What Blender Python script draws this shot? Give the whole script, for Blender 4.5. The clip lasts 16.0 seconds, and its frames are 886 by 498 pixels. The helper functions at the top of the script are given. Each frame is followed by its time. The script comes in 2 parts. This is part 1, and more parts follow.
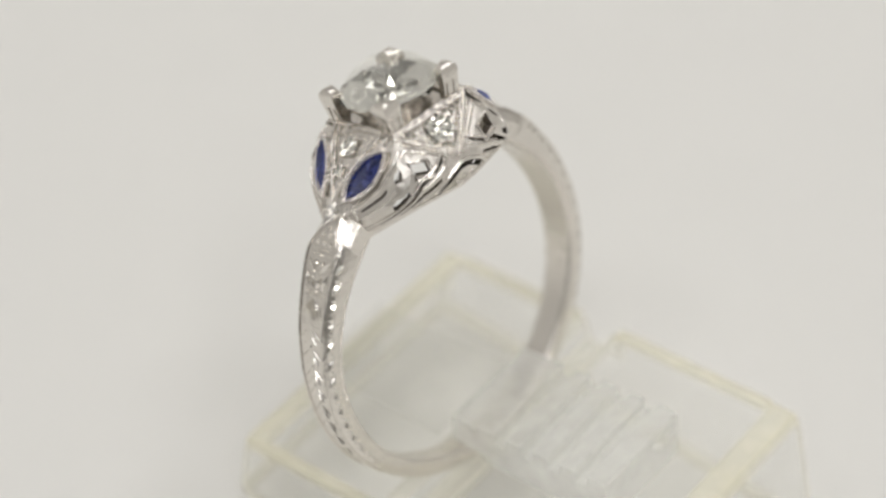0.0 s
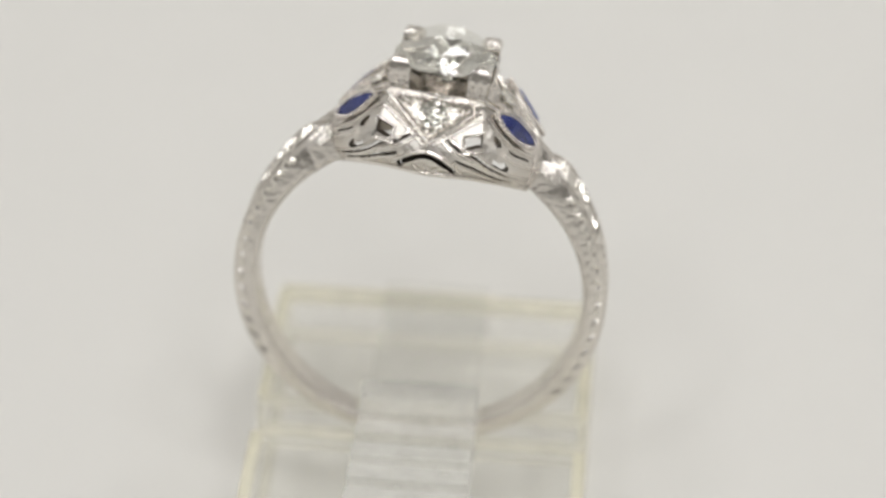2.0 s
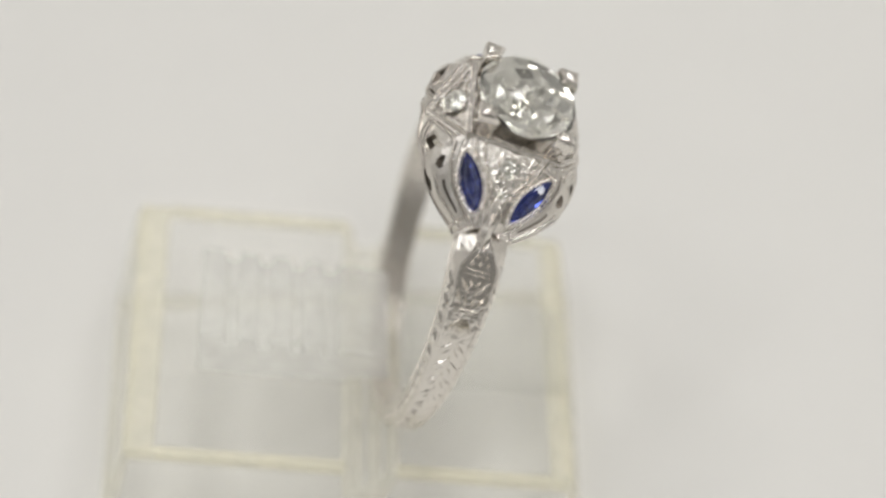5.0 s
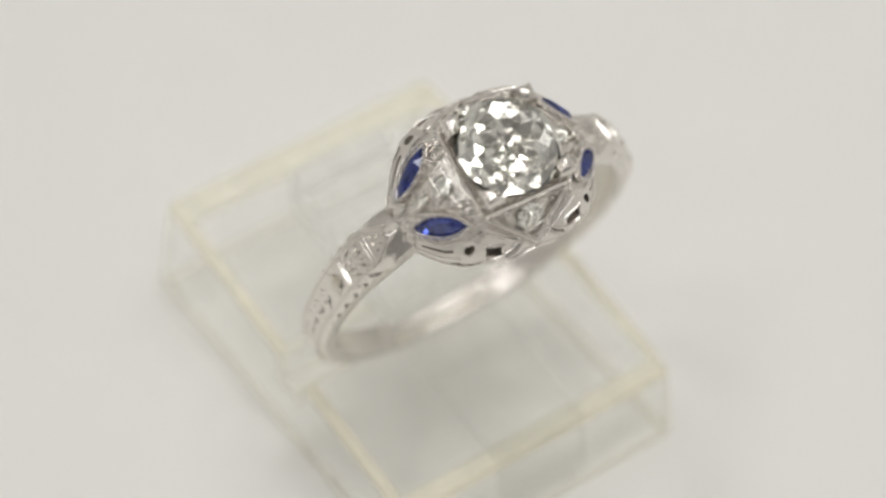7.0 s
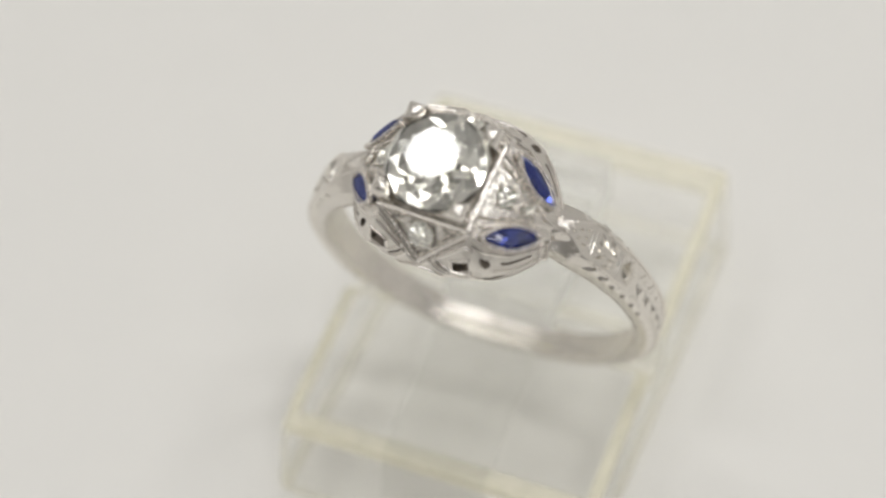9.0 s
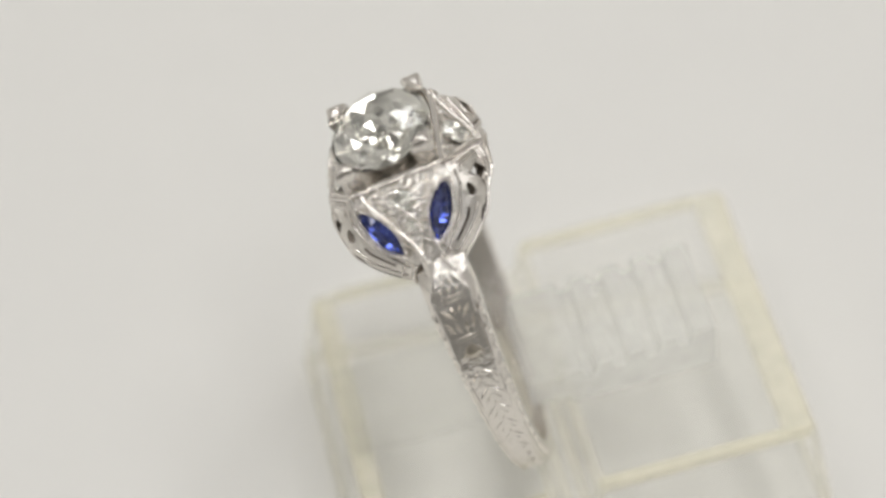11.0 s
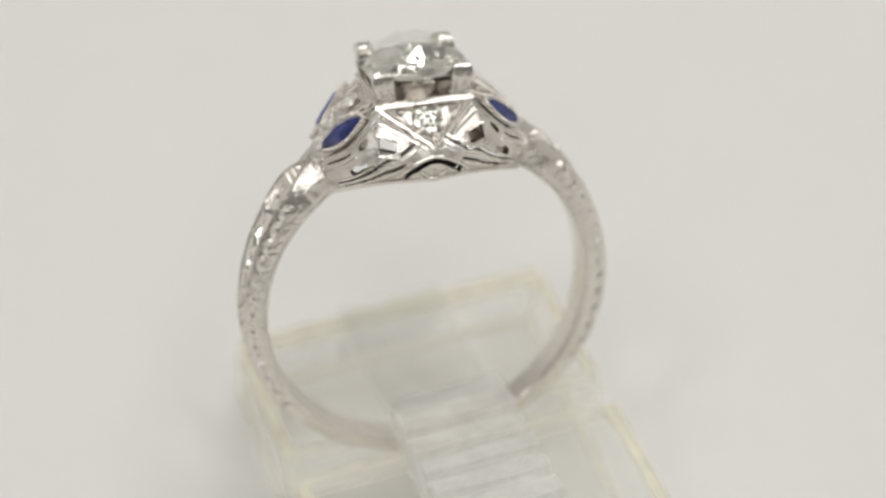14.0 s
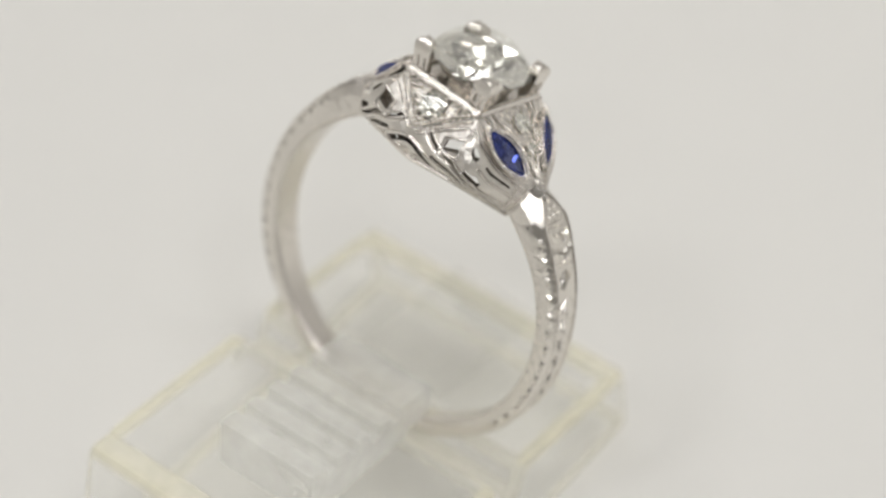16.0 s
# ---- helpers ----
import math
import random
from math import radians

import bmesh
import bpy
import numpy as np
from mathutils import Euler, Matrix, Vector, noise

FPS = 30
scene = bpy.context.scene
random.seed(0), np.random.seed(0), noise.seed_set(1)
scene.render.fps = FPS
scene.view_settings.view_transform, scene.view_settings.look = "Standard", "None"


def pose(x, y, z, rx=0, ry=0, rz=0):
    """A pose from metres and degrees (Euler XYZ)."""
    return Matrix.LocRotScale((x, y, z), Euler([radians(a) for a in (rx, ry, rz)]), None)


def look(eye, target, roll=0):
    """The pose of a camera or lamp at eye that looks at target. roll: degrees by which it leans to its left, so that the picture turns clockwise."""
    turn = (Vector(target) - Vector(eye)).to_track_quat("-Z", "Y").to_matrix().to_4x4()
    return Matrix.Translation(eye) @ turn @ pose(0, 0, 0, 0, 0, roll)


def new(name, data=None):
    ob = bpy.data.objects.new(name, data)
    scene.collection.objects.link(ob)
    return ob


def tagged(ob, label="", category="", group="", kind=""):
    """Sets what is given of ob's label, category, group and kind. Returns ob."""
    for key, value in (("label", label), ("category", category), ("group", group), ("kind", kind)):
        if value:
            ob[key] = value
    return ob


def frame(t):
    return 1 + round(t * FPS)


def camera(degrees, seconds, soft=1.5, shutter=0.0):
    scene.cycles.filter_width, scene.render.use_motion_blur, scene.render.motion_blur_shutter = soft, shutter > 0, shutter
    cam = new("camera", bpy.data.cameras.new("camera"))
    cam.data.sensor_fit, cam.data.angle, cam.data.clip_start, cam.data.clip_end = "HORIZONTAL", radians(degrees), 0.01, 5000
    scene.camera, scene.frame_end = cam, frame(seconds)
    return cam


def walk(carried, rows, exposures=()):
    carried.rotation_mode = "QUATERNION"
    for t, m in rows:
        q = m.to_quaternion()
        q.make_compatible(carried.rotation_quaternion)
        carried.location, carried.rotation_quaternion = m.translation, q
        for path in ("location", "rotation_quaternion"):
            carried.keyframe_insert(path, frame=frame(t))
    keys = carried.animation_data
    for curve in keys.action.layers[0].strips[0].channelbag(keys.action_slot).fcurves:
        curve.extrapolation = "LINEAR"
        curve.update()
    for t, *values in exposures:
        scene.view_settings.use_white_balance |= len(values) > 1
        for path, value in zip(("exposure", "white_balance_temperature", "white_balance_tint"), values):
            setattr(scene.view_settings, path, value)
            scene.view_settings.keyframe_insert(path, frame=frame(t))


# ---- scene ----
MM = 0.001

# ---- camera: looks down on the turning ring and creeps a third of a millimetre ----
cam = camera(18.94, 16.0, soft=2.8)
EYE = (0.0, -0.09405, 0.1037)
FIRST_AIM, LAST_AIM = (-0.00062, 0.0, 0.00008), (-0.00027, 0.0, -0.0001)
cam.data.dof.use_dof = True
cam.data.dof.focus_distance = 0.1330
cam.data.dof.aperture_fstop = 21
walk(cam, [(0.0, look(EYE, FIRST_AIM, 0.0)), (16.0, look(EYE, LAST_AIM, 0.0))])

# ---- light: a closed cloth box with one lamp in its roof, and unseen lamps added ----
GROUND_Z = -0.0160
world = bpy.data.worlds.new("world")
world.use_nodes = True
world.node_tree.nodes["Background"].inputs[0].default_value = (1.0, 0.98, 0.94, 1)
world.node_tree.nodes["Background"].inputs[1].default_value = 0.15
scene.world = world
scene.view_settings.exposure = 0.0


def lamp(name, size_x, size_y, watts, eye, target, colour):
    data = bpy.data.lights.new(name, "AREA")
    data.shape, data.size, data.size_y, data.energy, data.color = "RECTANGLE", size_x, size_y, watts, colour
    ob = new(name, data)
    ob.matrix_world = look(eye, target)
    return ob


lamp("roof_lamp", 0.07, 0.08, 0.25, (0.06, -0.024, 0.42), (0.06, -0.0239, 0.0), (1.0, 0.99, 0.975))
# eight unseen lamps added to light the paper and make the facets glint
for k in range(8):
    turn_by = math.tau * (k + 0.75) / 8
    reach = 0.15 if k % 2 else 0.21
    lamp("added_lamp", 0.055, 0.075, 0.104, (reach * math.cos(turn_by), reach * math.sin(turn_by), 0.37), (0.0, 0.0, 0.0), (0.998, 0.988, 0.975))
# unseen strip added to brighten the near side
lamp("added_front_strip", 0.24, 0.02, 0.085, (0.0, -0.24, 0.30), (0.0, 0.0, 0.0), (0.99, 0.99, 1.0))


# ---- materials ----
def material(name, colour, rough=0.5, metal=0.0, bump=0.0, bump_size=1000.0, vary=0.0, **more):
    """A principled surface with two scales of noise in colour and relief."""
    mat = bpy.data.materials.new(name)
    mat.use_nodes = True
    nodes, links = mat.node_tree.nodes, mat.node_tree.links
    b = nodes["Principled BSDF"]
    b.inputs["Base Color"].default_value = (*colour, 1)
    b.inputs["Roughness"].default_value = rough
    b.inputs["Metallic"].default_value = metal
    for key, value in more.items():
        b.inputs[key.replace("_", " ")].default_value = value
    place = nodes.new("ShaderNodeTexCoord")
    fine, coarse = nodes.new("ShaderNodeTexNoise"), nodes.new("ShaderNodeTexNoise")
    fine.inputs["Scale"].default_value, fine.inputs["Detail"].default_value = bump_size, 4
    coarse.inputs["Scale"].default_value, coarse.inputs["Detail"].default_value = bump_size / 7, 3
    links.new(place.outputs["Object"], fine.inputs["Vector"])
    links.new(place.outputs["Object"], coarse.inputs["Vector"])
    if vary:
        mix = nodes.new("ShaderNodeMix")
        mix.data_type = "RGBA"
        mix.inputs["A"].default_value = (*[c * (1 - vary) for c in colour], 1)
        mix.inputs["B"].default_value = (*[min(1, c * (1 + vary)) for c in colour], 1)
        links.new(coarse.outputs["Fac"], mix.inputs["Factor"])
        links.new(mix.outputs["Result"], b.inputs["Base Color"])
        span = nodes.new("ShaderNodeMapRange")
        span.inputs["To Min"].default_value, span.inputs["To Max"].default_value = rough * 0.75, rough * 1.3
        links.new(fine.outputs["Fac"], span.inputs["Value"])
        links.new(span.outputs["Result"], b.inputs["Roughness"])
    if bump:
        relief = nodes.new("ShaderNodeBump")
        relief.inputs["Strength"].default_value, relief.inputs["Distance"].default_value = bump, 0.0003
        links.new(fine.outputs["Fac"], relief.inputs["Height"])
        links.new(relief.outputs["Normal"], b.inputs["Normal"])
    return mat


def clear(name, colour, ior, rough, see_through, haze, haze_colour):
    """Acrylic: a share lets light straight through, a share bends it, and fine scuffs scatter the rest."""
    mat = bpy.data.materials.new(name)
    mat.use_nodes = True
    nodes, links = mat.node_tree.nodes, mat.node_tree.links
    nodes.remove(nodes["Principled BSDF"])
    glass, plain, mix = nodes.new("ShaderNodeBsdfGlass"), nodes.new("ShaderNodeBsdfTransparent"), nodes.new("ShaderNodeMixShader")
    glass.inputs["Color"].default_value, glass.inputs["IOR"].default_value = (*colour, 1), ior
    glass.inputs["Roughness"].default_value = rough
    plain.inputs["Color"].default_value = (*[0.8 + 0.2 * c for c in colour], 1)
    mix.inputs[0].default_value = see_through
    links.new(glass.outputs[0], mix.inputs[1])
    links.new(plain.outputs[0], mix.inputs[2])
    back, front, cloud = nodes.new("ShaderNodeBsdfTranslucent"), nodes.new("ShaderNodeBsdfDiffuse"), nodes.new("ShaderNodeMixShader")
    for scatter in (back, front):
        scatter.inputs["Color"].default_value = (*haze_colour, 1)
    links.new(back.outputs[0], cloud.inputs[1])
    links.new(front.outputs[0], cloud.inputs[2])
    place, noise, span, whole = nodes.new("ShaderNodeTexCoord"), nodes.new("ShaderNodeTexNoise"), nodes.new("ShaderNodeMapRange"), nodes.new("ShaderNodeMixShader")
    noise.inputs["Scale"].default_value, noise.inputs["Detail"].default_value = 420.0, 4
    span.inputs["From Min"].default_value, span.inputs["From Max"].default_value = 0.3, 0.7
    span.inputs["To Min"].default_value, span.inputs["To Max"].default_value = haze * 0.8, haze * 1.2
    links.new(place.outputs["Object"], noise.inputs["Vector"])
    links.new(noise.outputs["Fac"], span.inputs["Value"])
    links.new(span.outputs["Result"], whole.inputs[0])
    links.new(mix.outputs[0], whole.inputs[1])
    links.new(cloud.outputs[0], whole.inputs[2])
    links.new(whole.outputs[0], nodes["Material Output"].inputs["Surface"])
    return mat


def gem(name, colour, gloss):
    """The polished outside of a stone: it lets its tinted light through and mirrors a share."""
    mat = bpy.data.materials.new(name)
    mat.use_nodes = True
    nodes, links = mat.node_tree.nodes, mat.node_tree.links
    nodes.remove(nodes["Principled BSDF"])
    shine, plain, mix = nodes.new("ShaderNodeBsdfGlossy"), nodes.new("ShaderNodeBsdfTransparent"), nodes.new("ShaderNodeMixShader")
    shine.inputs["Roughness"].default_value = 0.02
    plain.inputs["Color"].default_value = (*colour, 1)
    mix.inputs[0].default_value = gloss
    links.new(plain.outputs[0], mix.inputs[1])
    links.new(shine.outputs[0], mix.inputs[2])
    links.new(mix.outputs[0], nodes["Material Output"].inputs["Surface"])
    return mat


PLATINUM = material("platinum", (0.78, 0.745, 0.70), 0.21, 1.0, 0.26, 2600.0, 0.07)
GRAINED = material("grained_platinum", (0.79, 0.755, 0.71), 0.18, 1.0, 0.55, 3600.0, 0.08)
BRIGHT_CUT = material("bright_cut_platinum", (0.84, 0.81, 0.76), 0.2, 1.0, 0.0, 1000.0, 0.04)
# dark metal that stands in for shade inside the gallery's openings
RECESS_SHADE = material("recess_shade", (0.22, 0.19, 0.16), 0.5, 1.0, 0.5, 2000.0, 0.3)
WORN_PLATINUM = material("worn_platinum", (0.78, 0.745, 0.70), 0.34, 1.0, 0.6, 2200.0, 0.14)
DIAMOND = gem("diamond", (1.0, 1.0, 0.985), 0.14)
PAVILION_MIRROR = material("diamond_pavilion_mirror", (0.93, 0.925, 0.895), 0.11, 1.0, 0.0, 1000.0, 0.0)
SAPPHIRE = gem("sapphire", (0.30, 0.345, 0.60), 0.10)
SAPPHIRE_MIRROR = material("sapphire_pavilion_mirror", (0.55, 0.6, 0.8), 0.06, 1.0, 0.0, 1000.0, 0.0)
ACRYLIC = clear("acrylic", (0.997, 0.997, 0.98), 1.49, 0.12, 0.98, 0.10, (0.985, 0.985, 0.94))
TONGUE_ACRYLIC = clear("tongue_acrylic", (0.995, 0.995, 0.98), 1.49, 0.2, 0.88, 0.3, (0.99, 0.99, 0.97))
ACRYLIC_EDGE = clear("frosted_acrylic_edge", (0.99, 0.98, 0.93), 1.49, 0.5, 0.92, 0.42, (0.985, 0.96, 0.84))
PAPER = material("white_paper", (0.80, 0.79, 0.76), 0.75, 0.0, 0.15, 900.0, 0.015)
WHITE_CLOTH = material("pale_grey_cloth", (0.76, 0.75, 0.73), 0.9, 0.0, 0.2, 400.0, 0.03)
# dark roof and south wall are there for dark zones in the reflections
DARK_ROOF = material("dark_grey_cloth", (0.36, 0.355, 0.345), 0.9, 0.0, 0.2, 300.0, 0.1)
DARK_ROOM = material("dark_cloth", (0.30, 0.295, 0.285), 0.9, 0.0, 0.2, 300.0, 0.1)


# ---- mesh helpers; lengths in millimetres ----
def mesh_of(name, bm, mat, smooth=False):
    for v in bm.verts:
        v.co *= MM
    bmesh.ops.recalc_face_normals(bm, faces=bm.faces)
    me = bpy.data.meshes.new(name)
    bm.to_mesh(me)
    bm.free()
    for m in mat if isinstance(mat, tuple) else (mat,):
        me.materials.append(m)
    if smooth:
        me.polygons.foreach_set("use_smooth", [True] * len(me.polygons))
        me.set_sharp_from_angle(angle=radians(38))
    return me


def part(name, bm, mat, parent, label="", smooth=False):
    """One mesh object under a thing or a part."""
    ob = new(name, mesh_of(name, bm, mat, smooth))
    ob.parent = parent
    if name in ("milgrain", "grain", "engraving", "engraved_edge"):
        tagged(ob, kind="stuff")
    return tagged(ob, label=label)


def box(bm, x0, x1, y0, y1, z0, z1, bevel=0.0):
    vs = [bm.verts.new((x, y, z)) for x in (x0, x1) for y in (y0, y1) for z in (z0, z1)]
    fs = [bm.faces.new([vs[i] for i in q]) for q in ((0, 1, 3, 2), (4, 6, 7, 5), (0, 4, 5, 1), (2, 3, 7, 6), (0, 2, 6, 4), (1, 5, 7, 3))]
    if bevel:
        bmesh.ops.bevel(bm, geom=list({e for f in fs for e in f.edges}), offset=bevel, segments=2, affect="EDGES", profile=0.5)


def prism(bm, outline, x0, x1, bevel=0.0):
    """A profile of (y, z) drawn out along x."""
    a, b = ([bm.verts.new((x, y, z)) for y, z in outline] for x in (x0, x1))
    fs = [bm.faces.new(a), bm.faces.new(b[::-1])]
    n = len(outline)
    fs += [bm.faces.new((a[i], b[i], b[(i + 1) % n], a[(i + 1) % n])) for i in range(n)]
    bmesh.ops.recalc_face_normals(bm, faces=fs)
    bm.normal_update()
    if bevel:
        flat = [f.normal.copy() for f in fs]
        bmesh.ops.bevel(bm, geom=list({e for f in fs for e in f.edges}), offset=bevel, segments=3, affect="EDGES", profile=0.5)
        bm.normal_update()
        for f in bm.faces:
            f.material_index = 0 if max(abs(f.normal.dot(n)) for n in flat) > 0.9995 else 1


def loft(bm, rings, close=True, caps=True):
    """Joins rings of equally many points."""
    rows = [[bm.verts.new(p) for p in ring] for ring in rings]
    n = len(rows[0])
    for a, b in zip(rows, rows[1:]):
        for i in range(n if close else n - 1):
            bm.faces.new((a[i], a[(i + 1) % n], b[(i + 1) % n], b[i]))
    if caps:
        bm.faces.new(rows[0][::-1])
        bm.faces.new(rows[-1])
    return rows


def bead(bm, p, r):
    m = Matrix.Translation(p)
    bmesh.ops.create_icosphere(bm, subdivisions=1, radius=r, matrix=m)


def along(points, step):
    """Points at even steps along a line of points."""
    pts = [Vector(p) for p in points]
    out, rest = [], 0.0
    for a, b in zip(pts, pts[1:]):
        d = (b - a).length
        while rest <= d and d > 0:
            out.append(a.lerp(b, rest / d))
            rest += step
        rest -= d
    return out


def tube(bm, points, r, sides=6, close=False):
    """A round wire along a line of points."""
    pts = [Vector(p) for p in points]
    n, rings = len(pts), []
    for i, p in enumerate(pts):
        ahead = (pts[(i + 1) % n] if close or i < n - 1 else p) - (pts[i - 1] if close or i else p)
        ahead.normalize()
        side = ahead.cross(Vector((0.31, 0.17, 0.94))).normalized()
        up = side.cross(ahead)
        rings.append([p + r * (math.cos(k) * side + math.sin(k) * up) for k in np.arange(sides) * math.tau / sides])
    if close:
        rings.append(rings[0])
    loft(bm, rings, True, not close)


# ---- setting ----
def sheet(name, bm, mat, label, category):
    return tagged(new(name, mesh_of(name, bm, mat)), label, category, kind="structure")


G = GROUND_Z / MM
bm = bmesh.new()
box(bm, -300, 300, -300, 300, G - 4, G)
sheet("ground", bm, PAPER, "matt warm white paper sheet under the ring stand", "ground")
# unseen walls and roof, added to close the box and shape the reflections
for name, (x0, x1, y0, y1), mat in (("wall_north", (-300, 300, 300, 310), WHITE_CLOTH), ("wall_west", (-310, -300, -300, 300), WHITE_CLOTH),
                                    ("wall_east", (300, 310, -300, 300), WHITE_CLOTH), ("wall_south", (-300, 300, -310, -300), DARK_ROOM)):
    bm = bmesh.new()
    box(bm, x0, x1, y0, y1, G - 4, 440)
    sheet(name, bm, mat, "unseen plain cloth wall added to close the light box", "wall")
bm = bmesh.new()
box(bm, -310, 310, -310, 310, 440, 450)
sheet("ceiling", bm, DARK_ROOF, "unseen dark grey roof added to darken reflections", "ceiling")

# ---- the ring's own space: x across the shoulders, y through the finger hole, z up through the stone ----
RING_TURN = Matrix(((0.99824, -0.05546, 0.02113), (0.04271, 0.9185, 0.39312), (-0.04121, -0.39152, 0.91925))).to_4x4()
RING_PLACE = Matrix.Translation((-0.001499, -0.001509, -0.001588)) @ RING_TURN

# ---- acrylic stand: level on the paper, x across, y away from the tongue ----
STAND_PLACE = pose(-0.00147, 0, 0, 0, 0, 8.0)
TOP_SLOPE = (10.75 - 7.2) / 24.1


def stand_top(y):
    return -10.75 + (6.2 - y) * TOP_SLOPE


def ring_stand():
    root = new("ring_stand")
    tagged(root, "scuffed clear acrylic ring stand with a grooved tongue", "ring stand")
    bm = bmesh.new()
    slot = [(-3.7, stand_top(-3.7)), (-4.35, -11.1), (-5.75, -11.1), (-5.75, stand_top(-5.75))]
    prism(bm, [(6.9, G + 0.06), (6.2, -10.75)] + slot + [(-17.9, -7.2), (-20.0, G + 0.06)], -9.1, 9.1, 0.55)
    part("body", bm, (ACRYLIC, ACRYLIC_EDGE), root)
    # cloudy cream bands along the ends and sides of the top
    for name, y0, y1 in (("rear_band", 6.15, 5.0), ("front_band", -16.2, -17.75)):
        bm = bmesh.new()
        prism(bm, [(y0, stand_top(y0) - 0.7), (y0, stand_top(y0) + 0.02), (y1, stand_top(y1) + 0.02), (y1, stand_top(y1) - 0.7)], -8.9, 8.9, 0.2)
        part(name, bm, (ACRYLIC_EDGE, ACRYLIC_EDGE), root, "cloudy cream band along the top edge")
    for x0, x1 in ((-9.05, -8.35), (8.35, 9.05)):
        bm = bmesh.new()
        prism(bm, [(4.9, stand_top(4.9) - 0.5), (4.9, stand_top(4.9) + 0.02), (-3.3, stand_top(-3.3) + 0.02), (-3.3, stand_top(-3.3) - 0.5)], x0, x1, 0.15)
        part("side_band", bm, (ACRYLIC_EDGE, ACRYLIC_EDGE), root, "cloudy cream band along the top edge")
        bm = bmesh.new()
        prism(bm, [(-6.1, stand_top(-6.1) - 0.5), (-6.1, stand_top(-6.1) + 0.02), (-16.1, stand_top(-16.1) + 0.02), (-16.1, stand_top(-16.1) - 0.5)], x0, x1, 0.15)
        part("side_band", bm, (ACRYLIC_EDGE, ACRYLIC_EDGE), root, "cloudy cream band along the top edge")
    bm = bmesh.new()
    slope = 2.5 / 11.0
    ridge = lambda y: -7.05 + (-2.8 - y) * slope
    top = [(-3.7, ridge(-3.7))]
    for k in range(4):
        y = -6.9 - 1.75 * k
        top += [(y + 0.4, ridge(y + 0.4)), (y + 0.3, ridge(y) - 0.75), (y - 0.3, ridge(y) - 0.75), (y - 0.4, ridge(y - 0.4))]
    top += [(-13.8, ridge(-13.8)), (-14.1, stand_top(-14.1) + 0.02), (-6.0, stand_top(-6.0) + 0.02), (-6.0, -8.55), (-3.7, -8.65)]
    prism(bm, top, -3.15, 3.15, 0.13)
    part("tongue", bm, (TONGUE_ACRYLIC, TONGUE_ACRYLIC), root, "clear tongue with cross grooves that carries the ring")
    bm = bmesh.new()
    prism(bm, [(6.75, -15.0), (6.3, -10.2), (-2.7, -8.7), (-2.7, stand_top(-2.7) + 0.02), (6.0, stand_top(6.0) + 0.05), (6.45, -15.0)], -2.95, 2.95, 0.12)
    part("rear_rib", bm, (ACRYLIC, ACRYLIC), root, "clear rib behind the tongue")
    return root


# ---- ring: the band ----
def shank_size(phi):
    """Outer radius, half width outside, half width inside at the angle phi (degrees from the stone)."""
    f = np.interp(phi, (28, 38, 55, 75, 110, 150, 180), (10.2, 10.45, 10.05, 9.85, 9.8, 9.6, 9.45))
    w = np.interp(phi, (28, 33, 38, 42.5, 45, 60, 90, 130, 180), (0.1, 0.14, 0.55, 0.98, 1.02, 0.9, 0.72, 0.62, 0.6))
    i = np.interp(phi, (24, 42, 60, 90, 130, 180), (1.15, 1.3, 1.15, 0.98, 0.85, 0.8))
    return f, w, i


def shank(root):
    bm = bmesh.new()
    rings = []
    for phi in np.linspace(28.5, 331.5, 160):
        f, w, i = shank_size(min(phi, 360 - phi))
        s, c = math.sin(radians(phi)), math.cos(radians(phi))
        prof = [(8.66, -i + 0.1), (8.76, -i), (f - 0.55, -i - 0.03), (f - 0.12, -w - 0.12), (f, -w + 0.02), (f, w - 0.02), (f - 0.12, w + 0.12), (f - 0.55, i + 0.03), (8.76, i), (8.66, i - 0.1)]
        rings.append([(r * s, y, r * c) for r, y in prof])
    loft(bm, rings)
    band = part("shank", bm, PLATINUM, root, smooth=True)
    band.matrix_basis = pose(0, -0.0001, 0.0075, 4.0, 0, 3.0) @ pose(0, 0, -0.0075)
    for side in (1, -1):
        for y_side in (1, -1):
            bm = bmesh.new()
            tube(bm, [on_face(side, phi, y_side * (shank_size(phi)[1] - 0.02)) for phi in np.linspace(33, 128, 70)], 0.075)
            part("edge_rail", bm, PLATINUM, band, smooth=True)
        bm = bmesh.new()
        face_cuts(bm, side)
        part("engraving", bm, BRIGHT_CUT, band, "bright-cut engraved leaves on the shoulder")
        for y_side in (1, -1):
            bm = bmesh.new()
            edge_cuts(bm, side, y_side)
            part("engraved_edge", bm, BRIGHT_CUT, band, "bright-cut wheat pattern along the edge")


def stroke(bm, a, b, out, wide, high):
    """A bright cut: a sharp lens-shaped ridge from a to b."""
    a, b, out = Vector(a), Vector(b), Vector(out)
    across = (b - a).cross(out).normalized() * wide / 2
    m = (a + b) / 2
    q = [bm.verts.new(p) for p in (a, m - across - 0.03 * out, b, m + across - 0.03 * out, m + out * high)]
    for i in range(4):
        bm.faces.new((q[i], q[(i + 1) % 4], q[4]))


def on_face(side, phi, y):
    f = shank_size(phi)[0]
    return Vector((side * f * math.sin(radians(phi)), y, f * math.cos(radians(phi))))


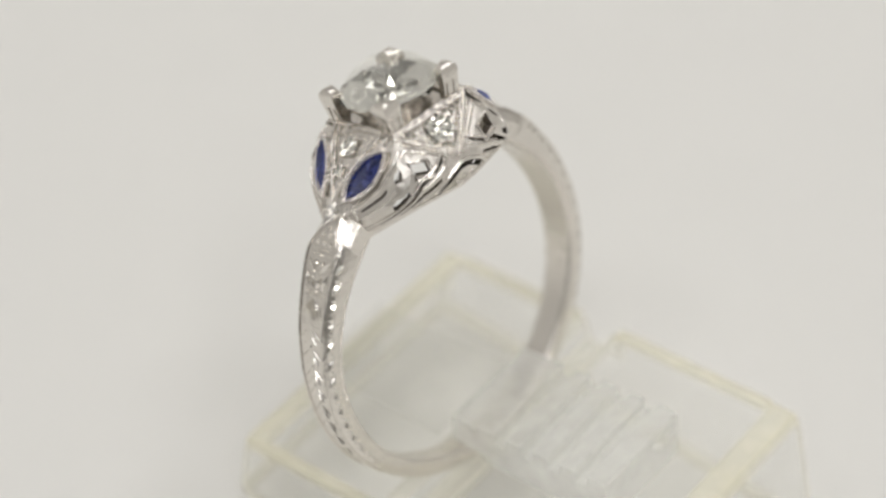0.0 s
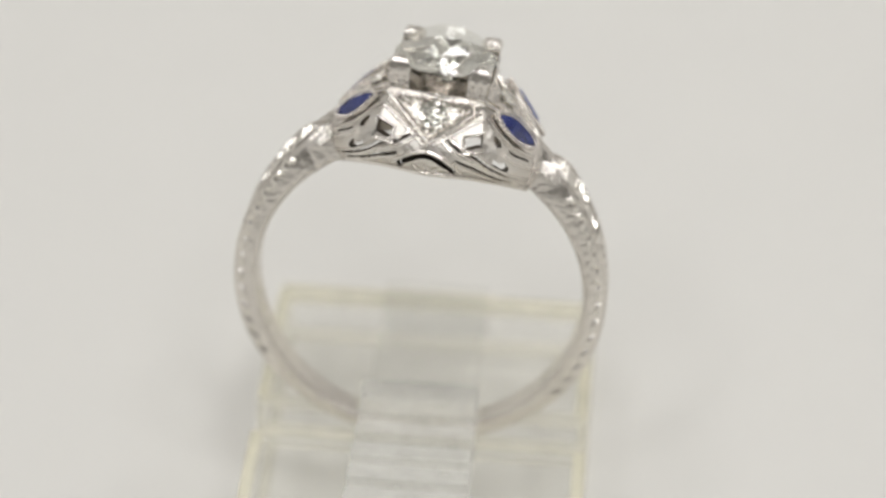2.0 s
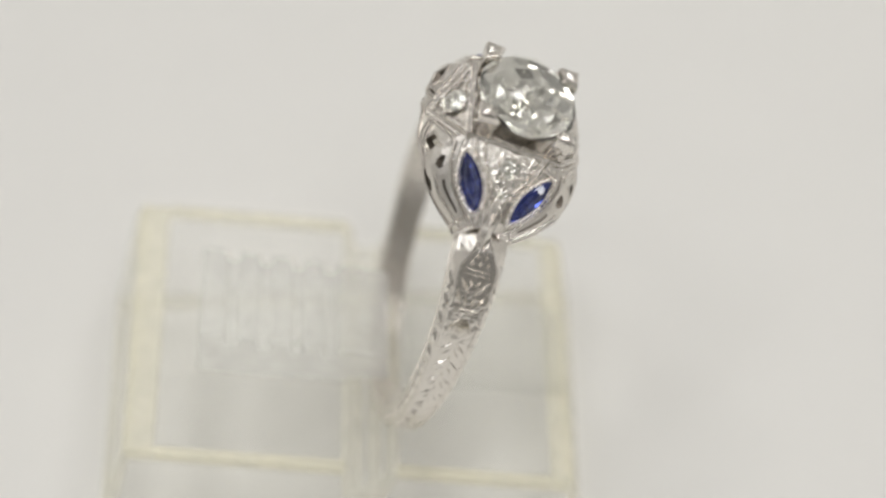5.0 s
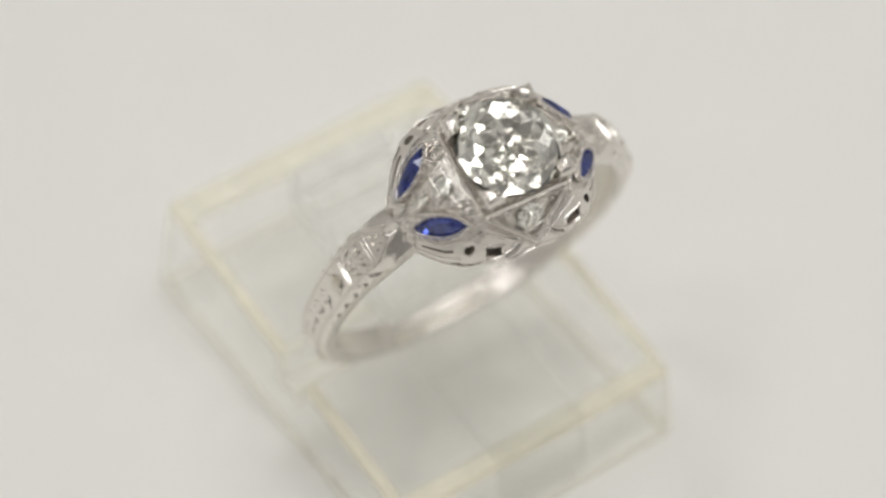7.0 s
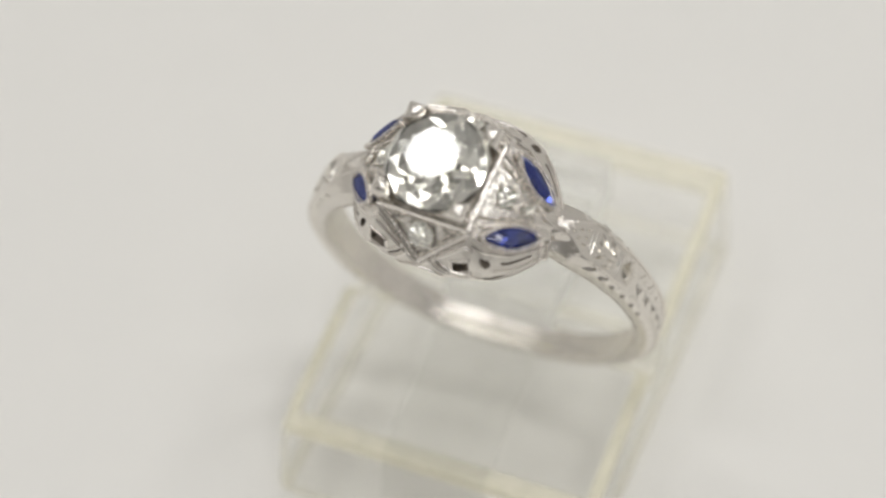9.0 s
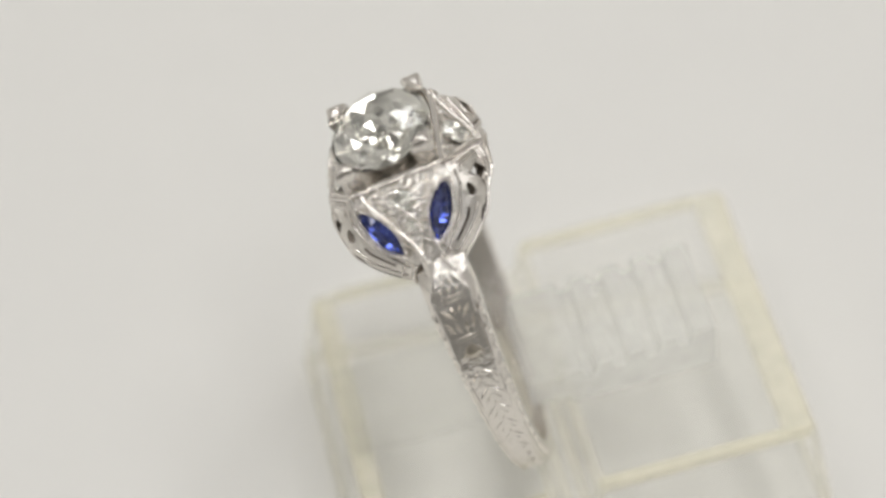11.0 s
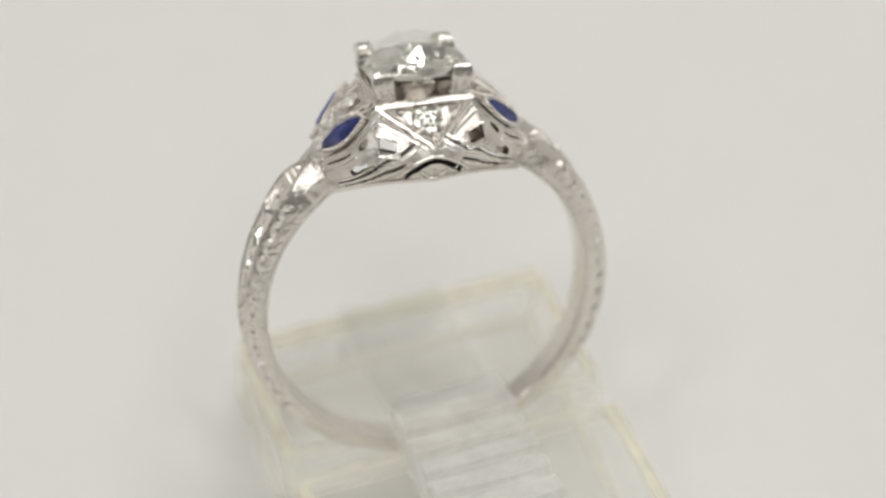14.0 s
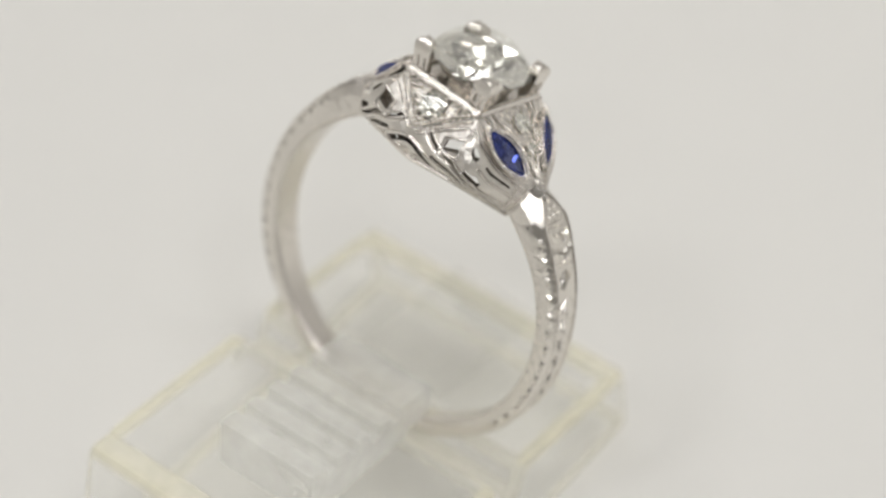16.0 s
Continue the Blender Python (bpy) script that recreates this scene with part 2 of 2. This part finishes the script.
def face_cuts(bm, side):
    def cut(p0, y0, p1, y1, wide=0.26, high=0.13):
        mid = radians((p0 + p1) / 2)
        stroke(bm, on_face(side, p0, y0), on_face(side, p1, y1), (side * math.sin(mid), 0, math.cos(mid)), wide * 1.2, high * 1.4)
    # cross bars and long leaves below the shoulder
    for p in (43.3, 44.6, 55.2, 56.2):
        cut(p, -0.75, p + 0.4, 0.75, 0.13, 0.045)
    for p, y in ((36.5, 0.0), (38.5, -0.22), (38.5, 0.22), (40.6, -0.42), (40.6, 0.0), (40.6, 0.42)):
        cut(p, y, p + 1.9, y, 0.2, 0.12)
    for sgn in (-1, 1):
        cut(46.0, sgn * 0.78, 50.5, sgn * 0.12, 0.24, 0.15)
        cut(49.5, sgn * 0.8, 54.5, sgn * 0.42, 0.22, 0.14)
        cut(50.8, sgn * 0.3, 54.8, sgn * 0.12, 0.2, 0.14)
        cut(46.2, sgn * 0.3, 48.6, sgn * 0.06, 0.18, 0.12)
    # a fan, then leaf pairs down the side
    for k in range(7):
        a = (k - 3) / 3
        cut(57.6, a * 0.08, 65.0 - 2.0 * abs(a), a * 0.72, 0.18, 0.13)
    for n in range(10):
        p = 66.5 + 6.4 * n
        w = shank_size(p)[1]
        for sgn in (-1, 1):
            cut(p, sgn * 0.05, p + 3.4, sgn * w * 0.85, 0.16, 0.07)
            cut(p + 2.2, sgn * 0.05, p + 5.2, sgn * w * 0.55, 0.13, 0.06)
        cut(p + 4.8, -0.03, p + 6.6, 0.03, 0.14, 0.07)


def edge_cuts(bm, side, y_side):
    """Alternating cuts along the sloping edge, and a fine row of grains beside it."""
    for n in range(26):
        p = 45 + 3.0 * n
        f, w, i = shank_size(p)
        up, low = (f - 0.13, w + 0.12), (f - 0.55, i + 0.02)
        a, b = (up, low) if n % 2 else (low, up)
        q0, q1 = radians(p), radians(p + 4.4)
        out = Vector((side * math.sin(q0) * 0.35, y_side * 0.94, math.cos(q0) * 0.35)).normalized()
        stroke(bm, (side * a[0] * math.sin(q0), y_side * a[1], a[0] * math.cos(q0)), (side * b[0] * math.sin(q1), y_side * b[1], b[0] * math.cos(q1)), out, 0.42, 0.12)
    for n in range(60):
        p = radians(36 + 0.95 * n)
        i = shank_size(math.degrees(p))[2]
        bead(bm, (side * 8.85 * math.sin(p), y_side * (i + 0.01), 8.85 * math.cos(p)), 0.06)


# ---- ring: the head ----
def bez(a, b, c, v):
    v = float(v)
    return (1 - v) ** 2 * a + 2 * v * (1 - v) * b + v * v * c


U_X = (0, 2.35, 3.1, 4.05, 5.0, 5.5)


def upper(s):
    """The upper edge of the pierced wall on the y < 0 side, s from 0 at the middle to 1 at the shoulder."""
    x = 5.5 * s
    return Vector((x, np.interp(x, U_X, (-4.16, -2.5, -2.62, -2.15, -1.2, -0.6)), np.interp(x, U_X, (9.9, 11.65, 10.9, 9.8, 9.0, 8.6))))


def lower(s):
    return Vector((4.95 * s, -3.55 + 2.62 * s ** 1.5, 8.05 - 1.1 * s * s))


def wall_point(s, v, out=0.0):
    u, l = upper(abs(s)), lower(abs(s))
    bulge = np.interp(abs(s), (0, 0.2, 0.42, 0.6, 0.8, 1), (0.35, 0.9, 1.3, 1.25, 0.85, 0.3)) * 2
    bulge = float(bulge)
    way = Vector((0.7 * abs(s), -1, 0)).normalized()
    p = bez(l, (u + l) / 2 + way * bulge, u, v) + way * out
    return Vector((-p.x if s < 0 else p.x, p.y, p.z))


def slit(x):
    """The upper slit: it falls from the triangle's apex and runs out flat to the shoulder."""
    return 0.28 + 0.62 * math.exp(0.8 - x)


def low_slit(x):
    return 0.13 + 0.5 * math.exp(0.8 - x)


def pierced(s, v):
    """Where the wall is cut through."""
    x = 5.4 * abs(s)
    if 1.7 < x < 2.36 and 0.56 < v < 0.74:
        return True
    if (x - 3.1) ** 2 / 0.045 + (v - 0.80) ** 2 / 0.004 < 1:
        return True
    if 2.95 < x < 3.4 and 0.42 < v < 0.52 or (x - 3.5) ** 2 / 0.07 + (v - 0.47) ** 2 / 0.008 < 1:
        return True
    if 3.7 < x < 4.8 and abs(v - 0.82) < 0.02:
        return True
    if 0.75 < x < 4.5 and abs(v - slit(x)) < 0.03:
        return True
    if 1.35 < x < 4.4 and abs(v - low_slit(x)) < 0.026:
        return True
    return x < 1.5 and abs(v - (0.66 - 0.37 * x)) < 0.075


def gallery(root, side):
    ns, nv, thick = 190, 44, 0.42
    bm = bmesh.new()
    grid = {}
    for i in range(ns + 1):
        for j in range(nv + 1):
            s, v = -1 + 2 * i / ns, j / nv
            for k, out in ((0, 0.0), (1, -thick)):
                p = wall_point(s, v, out)
                grid[i, j, k] = bm.verts.new((p.x, -side * p.y, p.z))
    solid = {(i, j): not pierced(-1 + 2 * (i + 0.5) / ns, (j + 0.5) / nv) for i in range(ns) for j in range(nv)}
    for (i, j), full in solid.items():
        if not full:
            continue
        corners = ((i, j), (i + 1, j), (i + 1, j + 1), (i, j + 1))
        for k in (0, 1):
            bm.faces.new([grid[c[0], c[1], k] for c in corners])
        for (di, dj), a, b in (((0, -1), 0, 1), ((1, 0), 1, 2), ((0, 1), 2, 3), ((-1, 0), 3, 0)):
            if not solid.get((i + di, j + dj), False):
                a, b = corners[a], corners[b]
                # cut sides of the openings get the shade put in as dark colour
                bm.faces.new((grid[(*a, 0)], grid[(*b, 0)], grid[(*b, 1)], grid[(*a, 1)])).material_index = 1
    bmesh.ops.delete(bm, geom=[v for v in bm.verts if not v.link_faces], context="VERTS")
    wall = part("gallery", bm, (WORN_PLATINUM, RECESS_SHADE), root, "pierced openwork gallery wall", smooth=True)

    bm = bmesh.new()
    for sgn in (-1, 1):
        for s, r in ((0.99, 0.15), (0.93, 0.11)):
            for v in np.linspace(0.04, 0.97, 11):
                p = wall_point(sgn * s, v, 0.03)
                bead(bm, (p.x, -side * p.y, p.z), r)
    part("milgrain", bm, GRAINED, wall, smooth=True)

    def wire(points, r):
        bm = bmesh.new()
        tube(bm, [(p.x, -side * p.y, p.z) for p in points], r)
        part("wire", bm, PLATINUM, wall, smooth=True)
    wire([wall_point(s, 0.02, 0.02) for s in np.linspace(-1, 1, 60)], 0.17)
    for sgn in (-1, 1):
        wire([wall_point(sgn * x / 5.4, slit(x) + 0.055, 0.02) for x in np.linspace(0.7, 4.9, 40)], 0.085)
        wire([wall_point(sgn * x / 5.4, (slit(x) + low_slit(x)) / 2 + 0.02, 0.03) for x in np.linspace(0.55, 4.9, 40)], 0.1)
        wire([wall_point(sgn * x / 5.4, low_slit(x) - 0.05, 0.02) for x in np.linspace(1.3, 4.9, 40)], 0.085)
        wire([wall_point(sgn * x / 5.4, 0.79 - 0.37 * x, 0.03) for x in np.linspace(-0.1, 1.75, 16) if x > 0], 0.1)
        wire([wall_point(sgn * x / 5.4, 0.93, 0.0) for x in np.linspace(2.5, 5.2, 24)], 0.09)
        wire([wall_point(sgn * x / 5.4, 0.70 - 0.02 * (x - 3), 0.0) for x in np.linspace(3.4, 5.2, 24)], 0.09)
        wire([wall_point(sgn * x / 5.4, v, 0.02) for x, v in ((1.6, 0.525), (2.46, 0.525), (2.46, 0.775), (1.6, 0.775), (1.6, 0.525))], 0.1)
    # dark sheet added behind the chevron in place of the shade inside
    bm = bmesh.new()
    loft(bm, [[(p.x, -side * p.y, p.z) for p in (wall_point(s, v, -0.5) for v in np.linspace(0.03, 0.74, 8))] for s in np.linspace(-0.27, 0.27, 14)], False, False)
    part("recess", bm, RECESS_SHADE, wall, "dark sheet standing in for shade behind the chevron", smooth=True)
    # grains and a rail beside the triangle
    bm = bmesh.new()
    for sgn in (-1, 1):
        for p in along([wall_point(sgn * x / 5.5, 0.945, 0.05) for x in np.linspace(0.15, 2.35, 24)], 0.21):
            bead(bm, (p.x, -side * p.y, p.z), 0.115)
    part("milgrain", bm, GRAINED, wall, smooth=True)
    for sgn in (-1, 1):
        wire([wall_point(sgn * x / 5.5, 0.875, 0.02) for x in np.linspace(0.25, 2.6, 24)], 0.09)
    bm = bmesh.new()
    for turn_by in (-50, 0, 50):
        a = radians(turn_by)
        base, tip = wall_point(0.0, 0.06, 0.02), wall_point(0.17 * math.sin(a), 0.06 + 0.36 * math.cos(a), 0.06)
        stroke(bm, (base.x, -side * base.y, base.z), (tip.x, -side * tip.y, tip.z), (0, side, 0.3), 0.36, 0.16)
    part("leaf", bm, GRAINED, wall, "bright three-lobed leaf inside the chevron")
    return wall


def shoulder_point(q, w, sx):
    """The domed top between the plate's edge (q 0) and the neck (q 1), w from -1 to 1 across."""
    q, w = float(q), float(w)
    x = 2.35 + 3.15 * q
    f = upper(x / 5.5)
    c = Vector((x + 0.05, 0, float(np.interp(q, (0, 0.25, 0.5, 0.75, 1), (11.72, 11.35, 10.75, 9.9, 8.95)))))
    back = Vector((f.x, -f.y, f.z))
    p = f * (w * (w - 1) / 2) + c * (1 - w * w) + back * (w * (w + 1) / 2)
    return Vector((sx * p.x, p.y, p.z))


def facing(centre, out, along_x):
    """A pose at centre with z along out and x as near as can be to along_x."""
    z = Vector(out).normalized()
    x = Vector(along_x)
    x = (x - z * x.dot(z)).normalized()
    y = z.cross(x)
    return Matrix.Translation(centre) @ Matrix((x, y, z)).transposed().to_4x4()


def hull(bm, points, m):
    vs = [bm.verts.new(m @ Vector(p)) for p in points]
    made = bmesh.ops.convex_hull(bm, input=vs)
    spare = list({v for v in made["geom_interior"] + made["geom_unused"] if isinstance(v, bmesh.types.BMVert) and v.is_valid})
    bmesh.ops.delete(bm, geom=spare, context="VERTS")
    bmesh.ops.dissolve_limit(bm, angle_limit=radians(0.5), verts=bm.verts, edges=bm.edges)
    back = m.inverted()
    for f in bm.faces:
        f.material_index = 1 if (back @ f.calc_center_median()).z < -0.03 else 0


def circle(r, z, n, off=0.0):
    return [(r * math.cos(math.tau * (k + off) / n), r * math.sin(math.tau * (k + off) / n), z) for k in range(n)]


def brilliant(bm, r, m):
    """A round old-cut stone with its girdle at z 0."""
    k = r / 2.72
    worn = lambda p: (p[0] + k * random.uniform(-0.05, 0.05), p[1] + k * random.uniform(-0.05, 0.05), p[2] + k * random.uniform(-0.02, 0.02))
    crown = circle(2.05 * k, 0.8 * k, 8) + circle(r, 0.05 * k, 16)
    pavilion = circle(r, -0.05 * k, 16) + circle(1.35 * k, -1.36 * k, 8, 0.5) + circle(0.22 * k, -2.12 * k, 8)
    hull(bm, [worn(p) for p in crown + pavilion] + circle(1.42 * k, 1.22 * k, 8, 0.5), m)
    # mirror facets added inside for the stone's sparkle, each tilted its own way
    n, rows = 16, []
    for step, q in enumerate((0.3, 0.75, 1.2, 1.65, 2.1, 2.57)):
        rows.append([bm.verts.new(m @ (Vector((x, y, -0.5 + 0.13 * q + random.uniform(-0.3, 0.3))) * k)) for x, y, z in circle(q, 0, n, step % 2 / 2)])
    bm.faces.new(rows[0]).material_index = 1
    for step in range(5):
        near, far = rows[step], rows[step + 1]
        if step % 2:
            far = far[1:] + far[:1]
        for j in range(n):
            e = (j + 1) % n
            for corners in ((near[j], far[j], near[e]), (near[e], far[j], far[e])):
                bm.faces.new(corners).material_index = 1


def lens(x_scale, y_scale, z, n=12):
    """A pointed oval of half length x_scale."""
    half = [(x_scale * math.cos(math.pi * k / n), y_scale * math.sin(math.pi * k / n) ** 1.8, z) for k in range(n + 1)]
    return half + [(x, -y, z) for x, y, z in half[1:-1][::-1]]


def sapphire(root, sx, sy):
    tip, tail = Vector((sx * 3.1, sy * 2.32, 11.27)), Vector((sx * 5.06, sy * 0.82, 9.3))
    q, w = 0.56, sy * 0.72
    p = shoulder_point(q, w, sx)
    out = (shoulder_point(q + 0.05, w, sx) - p).cross(shoulder_point(q, w + 0.05, sx) - p)
    out = out if out.z > 0 else -out
    centre = (tip + tail) / 2 + out.normalized() * 0.12
    m = facing(centre, out, tail - tip)
    bm = bmesh.new()
    hull(bm, lens(0.85, 0.2, 0.3, 4) + lens(1.5, 0.52, 0.0, 8) + lens(0.95, 0.26, -0.36, 4) + [(-0.5, 0, -0.56), (0.5, 0, -0.56)], m)
    # mirror facets added inside for the blue glints, fanning out from the keel
    n = 9
    xs = [-1.42 + 2.84 * j / n for j in range(n + 1)]
    keel = [bm.verts.new(m @ Vector((x * 0.8, 0, random.uniform(-0.34, -0.06)))) for x in xs]
    for half in (1, -1):
        rim = [bm.verts.new(m @ Vector((x, 0.48 * half * (1 - (x / 1.5) ** 2), random.uniform(-0.10, 0.0)))) for x in xs]
        for j in range(n):
            for corners in ((keel[j], keel[j + 1], rim[j]), (keel[j + 1], rim[j + 1], rim[j])):
                bm.faces.new(corners).material_index = 1
    gem = part("sapphire", bm, (SAPPHIRE, SAPPHIRE_MIRROR), root, "deep blue marquise-cut sapphire")
    bm = bmesh.new()
    line = [m @ Vector(p) for p in lens(1.66, 0.63, -0.06, 14)]
    tube(bm, line, 0.13, 6, True)
    rim = part("bezel", bm, GRAINED, root, "beaded platinum rim", smooth=True)
    bm = bmesh.new()
    for p in along([m @ Vector(p) for p in lens(1.72, 0.71, 0.07, 14)] + [m @ Vector((1.7, 0, 0.09))], 0.25):
        bead(bm, p, 0.13)
    part("milgrain", bm, GRAINED, rim, smooth=True)
    return gem


def accent(root, centre, out, r):
    """A small diamond held by four grains."""
    m = facing(centre, out, (1, 0.2, 0))
    bm = bmesh.new()
    brilliant(bm, r, m)
    gem = part("accent_diamond", bm, (DIAMOND, PAVILION_MIRROR), root, "small round diamond")
    bm = bmesh.new()
    for k in range(4):
        a = math.tau * (k + 0.5) / 4
        bead(bm, m @ Vector((1.02 * r * math.cos(a), 1.02 * r * math.sin(a), 0.06)), 0.15)
    part("grain", bm, GRAINED, gem, smooth=True)


def shoulder(root, sx):
    bm = bmesh.new()
    nq, nw, thick = 22, 22, 0.4
    grid = {(i, j, k): bm.verts.new(shoulder_point(i / nq, -1 + 2 * j / nw, sx) + Vector((-sx * 0.3, 0, -0.3)) * k) for i in range(nq + 1) for j in range(nw + 1) for k in (0, 1)}
    for i in range(nq):
        for j in range(nw):
            for k in (0, 1):
                bm.faces.new([grid[a, b, k] for a, b in ((i, j), (i + 1, j), (i + 1, j + 1), (i, j + 1))])
    panel = part("shoulder", bm, GRAINED, root, "grained platinum shoulder between the sapphires", smooth=True)
    # ribs from the plate's corners to the neck, with rows of fine grains
    for sy in (-1, 1):
        pts = [shoulder_point(q, sy * 0.80 * (1 - q) ** 0.75, sx) + Vector((0, 0, 0.03)) for q in np.linspace(0.02, 0.98, 24)]
        bm = bmesh.new()
        tube(bm, pts, 0.11)
        part("rib", bm, PLATINUM, panel, smooth=True)
        bm = bmesh.new()
        for p in along([shoulder_point(q, sy * 0.62 * (1 - q) ** 0.8, sx) + Vector((0, 0, 0.06)) for q in np.linspace(0.03, 0.8, 20)], 0.23):
            bead(bm, p, 0.12)
        part("milgrain", bm, GRAINED, panel, smooth=True)

    def normal(q):
        p = shoulder_point(q, 0, sx)
        n = (shoulder_point(q + 0.05, 0, sx) - p).cross(shoulder_point(q, 0.05, sx) - p)
        return n if n.z > 0 else -n
    for q, r in ((0.30, 0.55), (0.62, 0.32)):
        accent(panel, shoulder_point(q, 0, sx) + normal(q).normalized() * 0.12, normal(q), r)
    return panel


def triangle(root, sy):
    """The set triangle under the plate's edge on the y side sy."""
    A, B, C = Vector((-2.5, sy * 2.52, 11.72)), Vector((2.5, sy * 2.52, 11.72)), Vector((0, sy * 4.14, 9.95))
    out = (B - A).cross(C - A)
    out = (out if out.z > 0 else -out).normalized()
    bm = bmesh.new()
    mid = (A + B + C) / 3
    def ringed(scale, height):
        return [mid + (p - mid) * scale + out * height for p in (A, B, C)]
    loft(bm, [ringed(1.0, -0.5), ringed(1.0, 0.0), ringed(0.9, 0.03), ringed(0.82, -0.12)])
    panel = part("triangle_setting", bm, GRAINED, root, "beaded triangular setting")
    for a, b in ((A, B), (B, C), (C, A)):
        bm = bmesh.new()
        tube(bm, [a, b], 0.11)
        part("rail", bm, PLATINUM, panel, smooth=True)
        bm = bmesh.new()
        a2, b2 = mid + (a - mid) * 0.84 + out * 0.06, mid + (b - mid) * 0.84 + out * 0.06
        for p in along([a2, b2], 0.23):
            bead(bm, p, 0.12)
        part("milgrain", bm, GRAINED, panel, smooth=True)
    accent(panel, mid + (C - mid) * 0.06 + out * 0.08, out, 0.74)
    bm = bmesh.new()
    for p in (A, B, C):
        bead(bm, mid + (p - mid) * 0.52 + out * 0.0, 0.17)
    for p in (A, B):
        bead(bm, mid + (p - mid) * 0.64 + out * 0.0, 0.12)
    part("grain", bm, GRAINED, panel, smooth=True)


def plate(root):
    bm = bmesh.new()
    box(bm, -2.42, 2.42, -2.46, 2.46, 11.1, 11.72, 0.06)
    base = part("plate", bm, PLATINUM, root)
    for x0, y0, x1, y1 in ((-2.4, -2.45, 2.4, -2.45), (2.4, -2.45, 2.4, 2.45), (2.4, 2.45, -2.4, 2.45), (-2.4, 2.45, -2.4, -2.45)):
        bm = bmesh.new()
        tube(bm, [(x0, y0, 11.78), (x1, y1, 11.78)], 0.14, 4)
        part("rail", bm, PLATINUM, base)
        bm = bmesh.new()
        for p in along([(x0 * 0.93, y0 * 0.93, 11.8), (x1 * 0.93, y1 * 0.93, 11.86)], 0.22):
            bead(bm, p, 0.11)
        part("milgrain", bm, GRAINED, base, smooth=True)
    # the collet under the stone
    bm = bmesh.new()
    loft(bm, [circle(1.35, 11.7, 24), circle(1.75, 11.7, 24), circle(2.3, 12.6, 24), circle(2.05, 12.6, 24)], True, False)
    part("collet", bm, PLATINUM, base, smooth=True)
    return base


def prong(root, sx, sy):
    """A corner claw: a three-sided post that flares and folds over the girdle."""
    bm = bmesh.new()
    levels = []
    for z, o, leg in ((11.6, 2.38, 1.0), (12.2, 2.42, 0.95), (12.8, 2.5, 1.0), (13.15, 2.56, 1.1), (13.4, 2.52, 0.95), (13.56, 2.36, 0.6), (13.62, 2.14, 0.15)):
        levels.append([(sx * x, sy * y, z) for x, y in ((o, o), (o - 0.15, o), (o - leg, o - 0.02), (o - leg * 0.75, o - leg * 0.75), (o - 0.02, o - leg), (o, o - 0.15))])
    loft(bm, levels)
    claw = part("prong", bm, PLATINUM, root, "square corner claw", smooth=True)
    for k in range(2):
        for swap in (0, 1):
            d = 0.3 + 0.42 * k
            a, b = [(sx * 2.37, sy * (2.36 - d), 11.75), (sx * 2.5, sy * (2.46 - d), 12.6)]
            if swap:
                a, b = [(sx * (2.36 - d), sy * 2.37, 11.75), (sx * (2.46 - d), sy * 2.5, 12.6)]
            bm = bmesh.new()
            tube(bm, [a, b], 0.06, 5)
            part("rib", bm, PLATINUM, claw)


def finger_ring():
    root = new("finger_ring")
    tagged(root, "platinum filigree ring with diamond and blue sapphires, upright on acrylic", "ring")
    shank(root)
    for side in (1, -1):
        gallery(root, side)
        shoulder(root, side)
        triangle(root, side)
    plate(root)
    for sx in (1, -1):
        bm = bmesh.new()
        loft(bm, [[(sx * (x + 0.25 * up), y, z + 0.3 * up) for y, up in ((-w, -0.6), (-w * 0.6, 0.6), (0, 1.0), (w * 0.6, 0.6), (w, -0.6), (0, -1.4))]
                  for x, z, w in ((4.75, 9.35, 0.3), (5.1, 9.05, 0.42), (5.45, 8.75, 0.48), (5.8, 8.4, 0.42), (6.1, 8.05, 0.3))])
        part("neck", bm, PLATINUM, root, smooth=True)
        for sy in (1, -1):
            prong(root, sx, sy)
            sapphire(root, sx, sy)
    bm = bmesh.new()
    brilliant(bm, 2.66, Matrix.Translation((0, 0, 13.08)))
    part("diamond", bm, (DIAMOND, PAVILION_MIRROR), root, "large round old-cut diamond")
    return root


stand = ring_stand()
ring = finger_ring()


# ---- motion: the stand and the ring turn together about the upright through the origin ----
def motions():
    times = [0.5 * k for k in range(33)]

    def turn(t):
        return pose(0, 0, 0, 0, 0, -28.045 * (t - 1.55))
    walk(stand, [(t, turn(t) @ STAND_PLACE) for t in times])
    walk(ring, [(t, turn(t) @ RING_PLACE) for t in times])


motions()
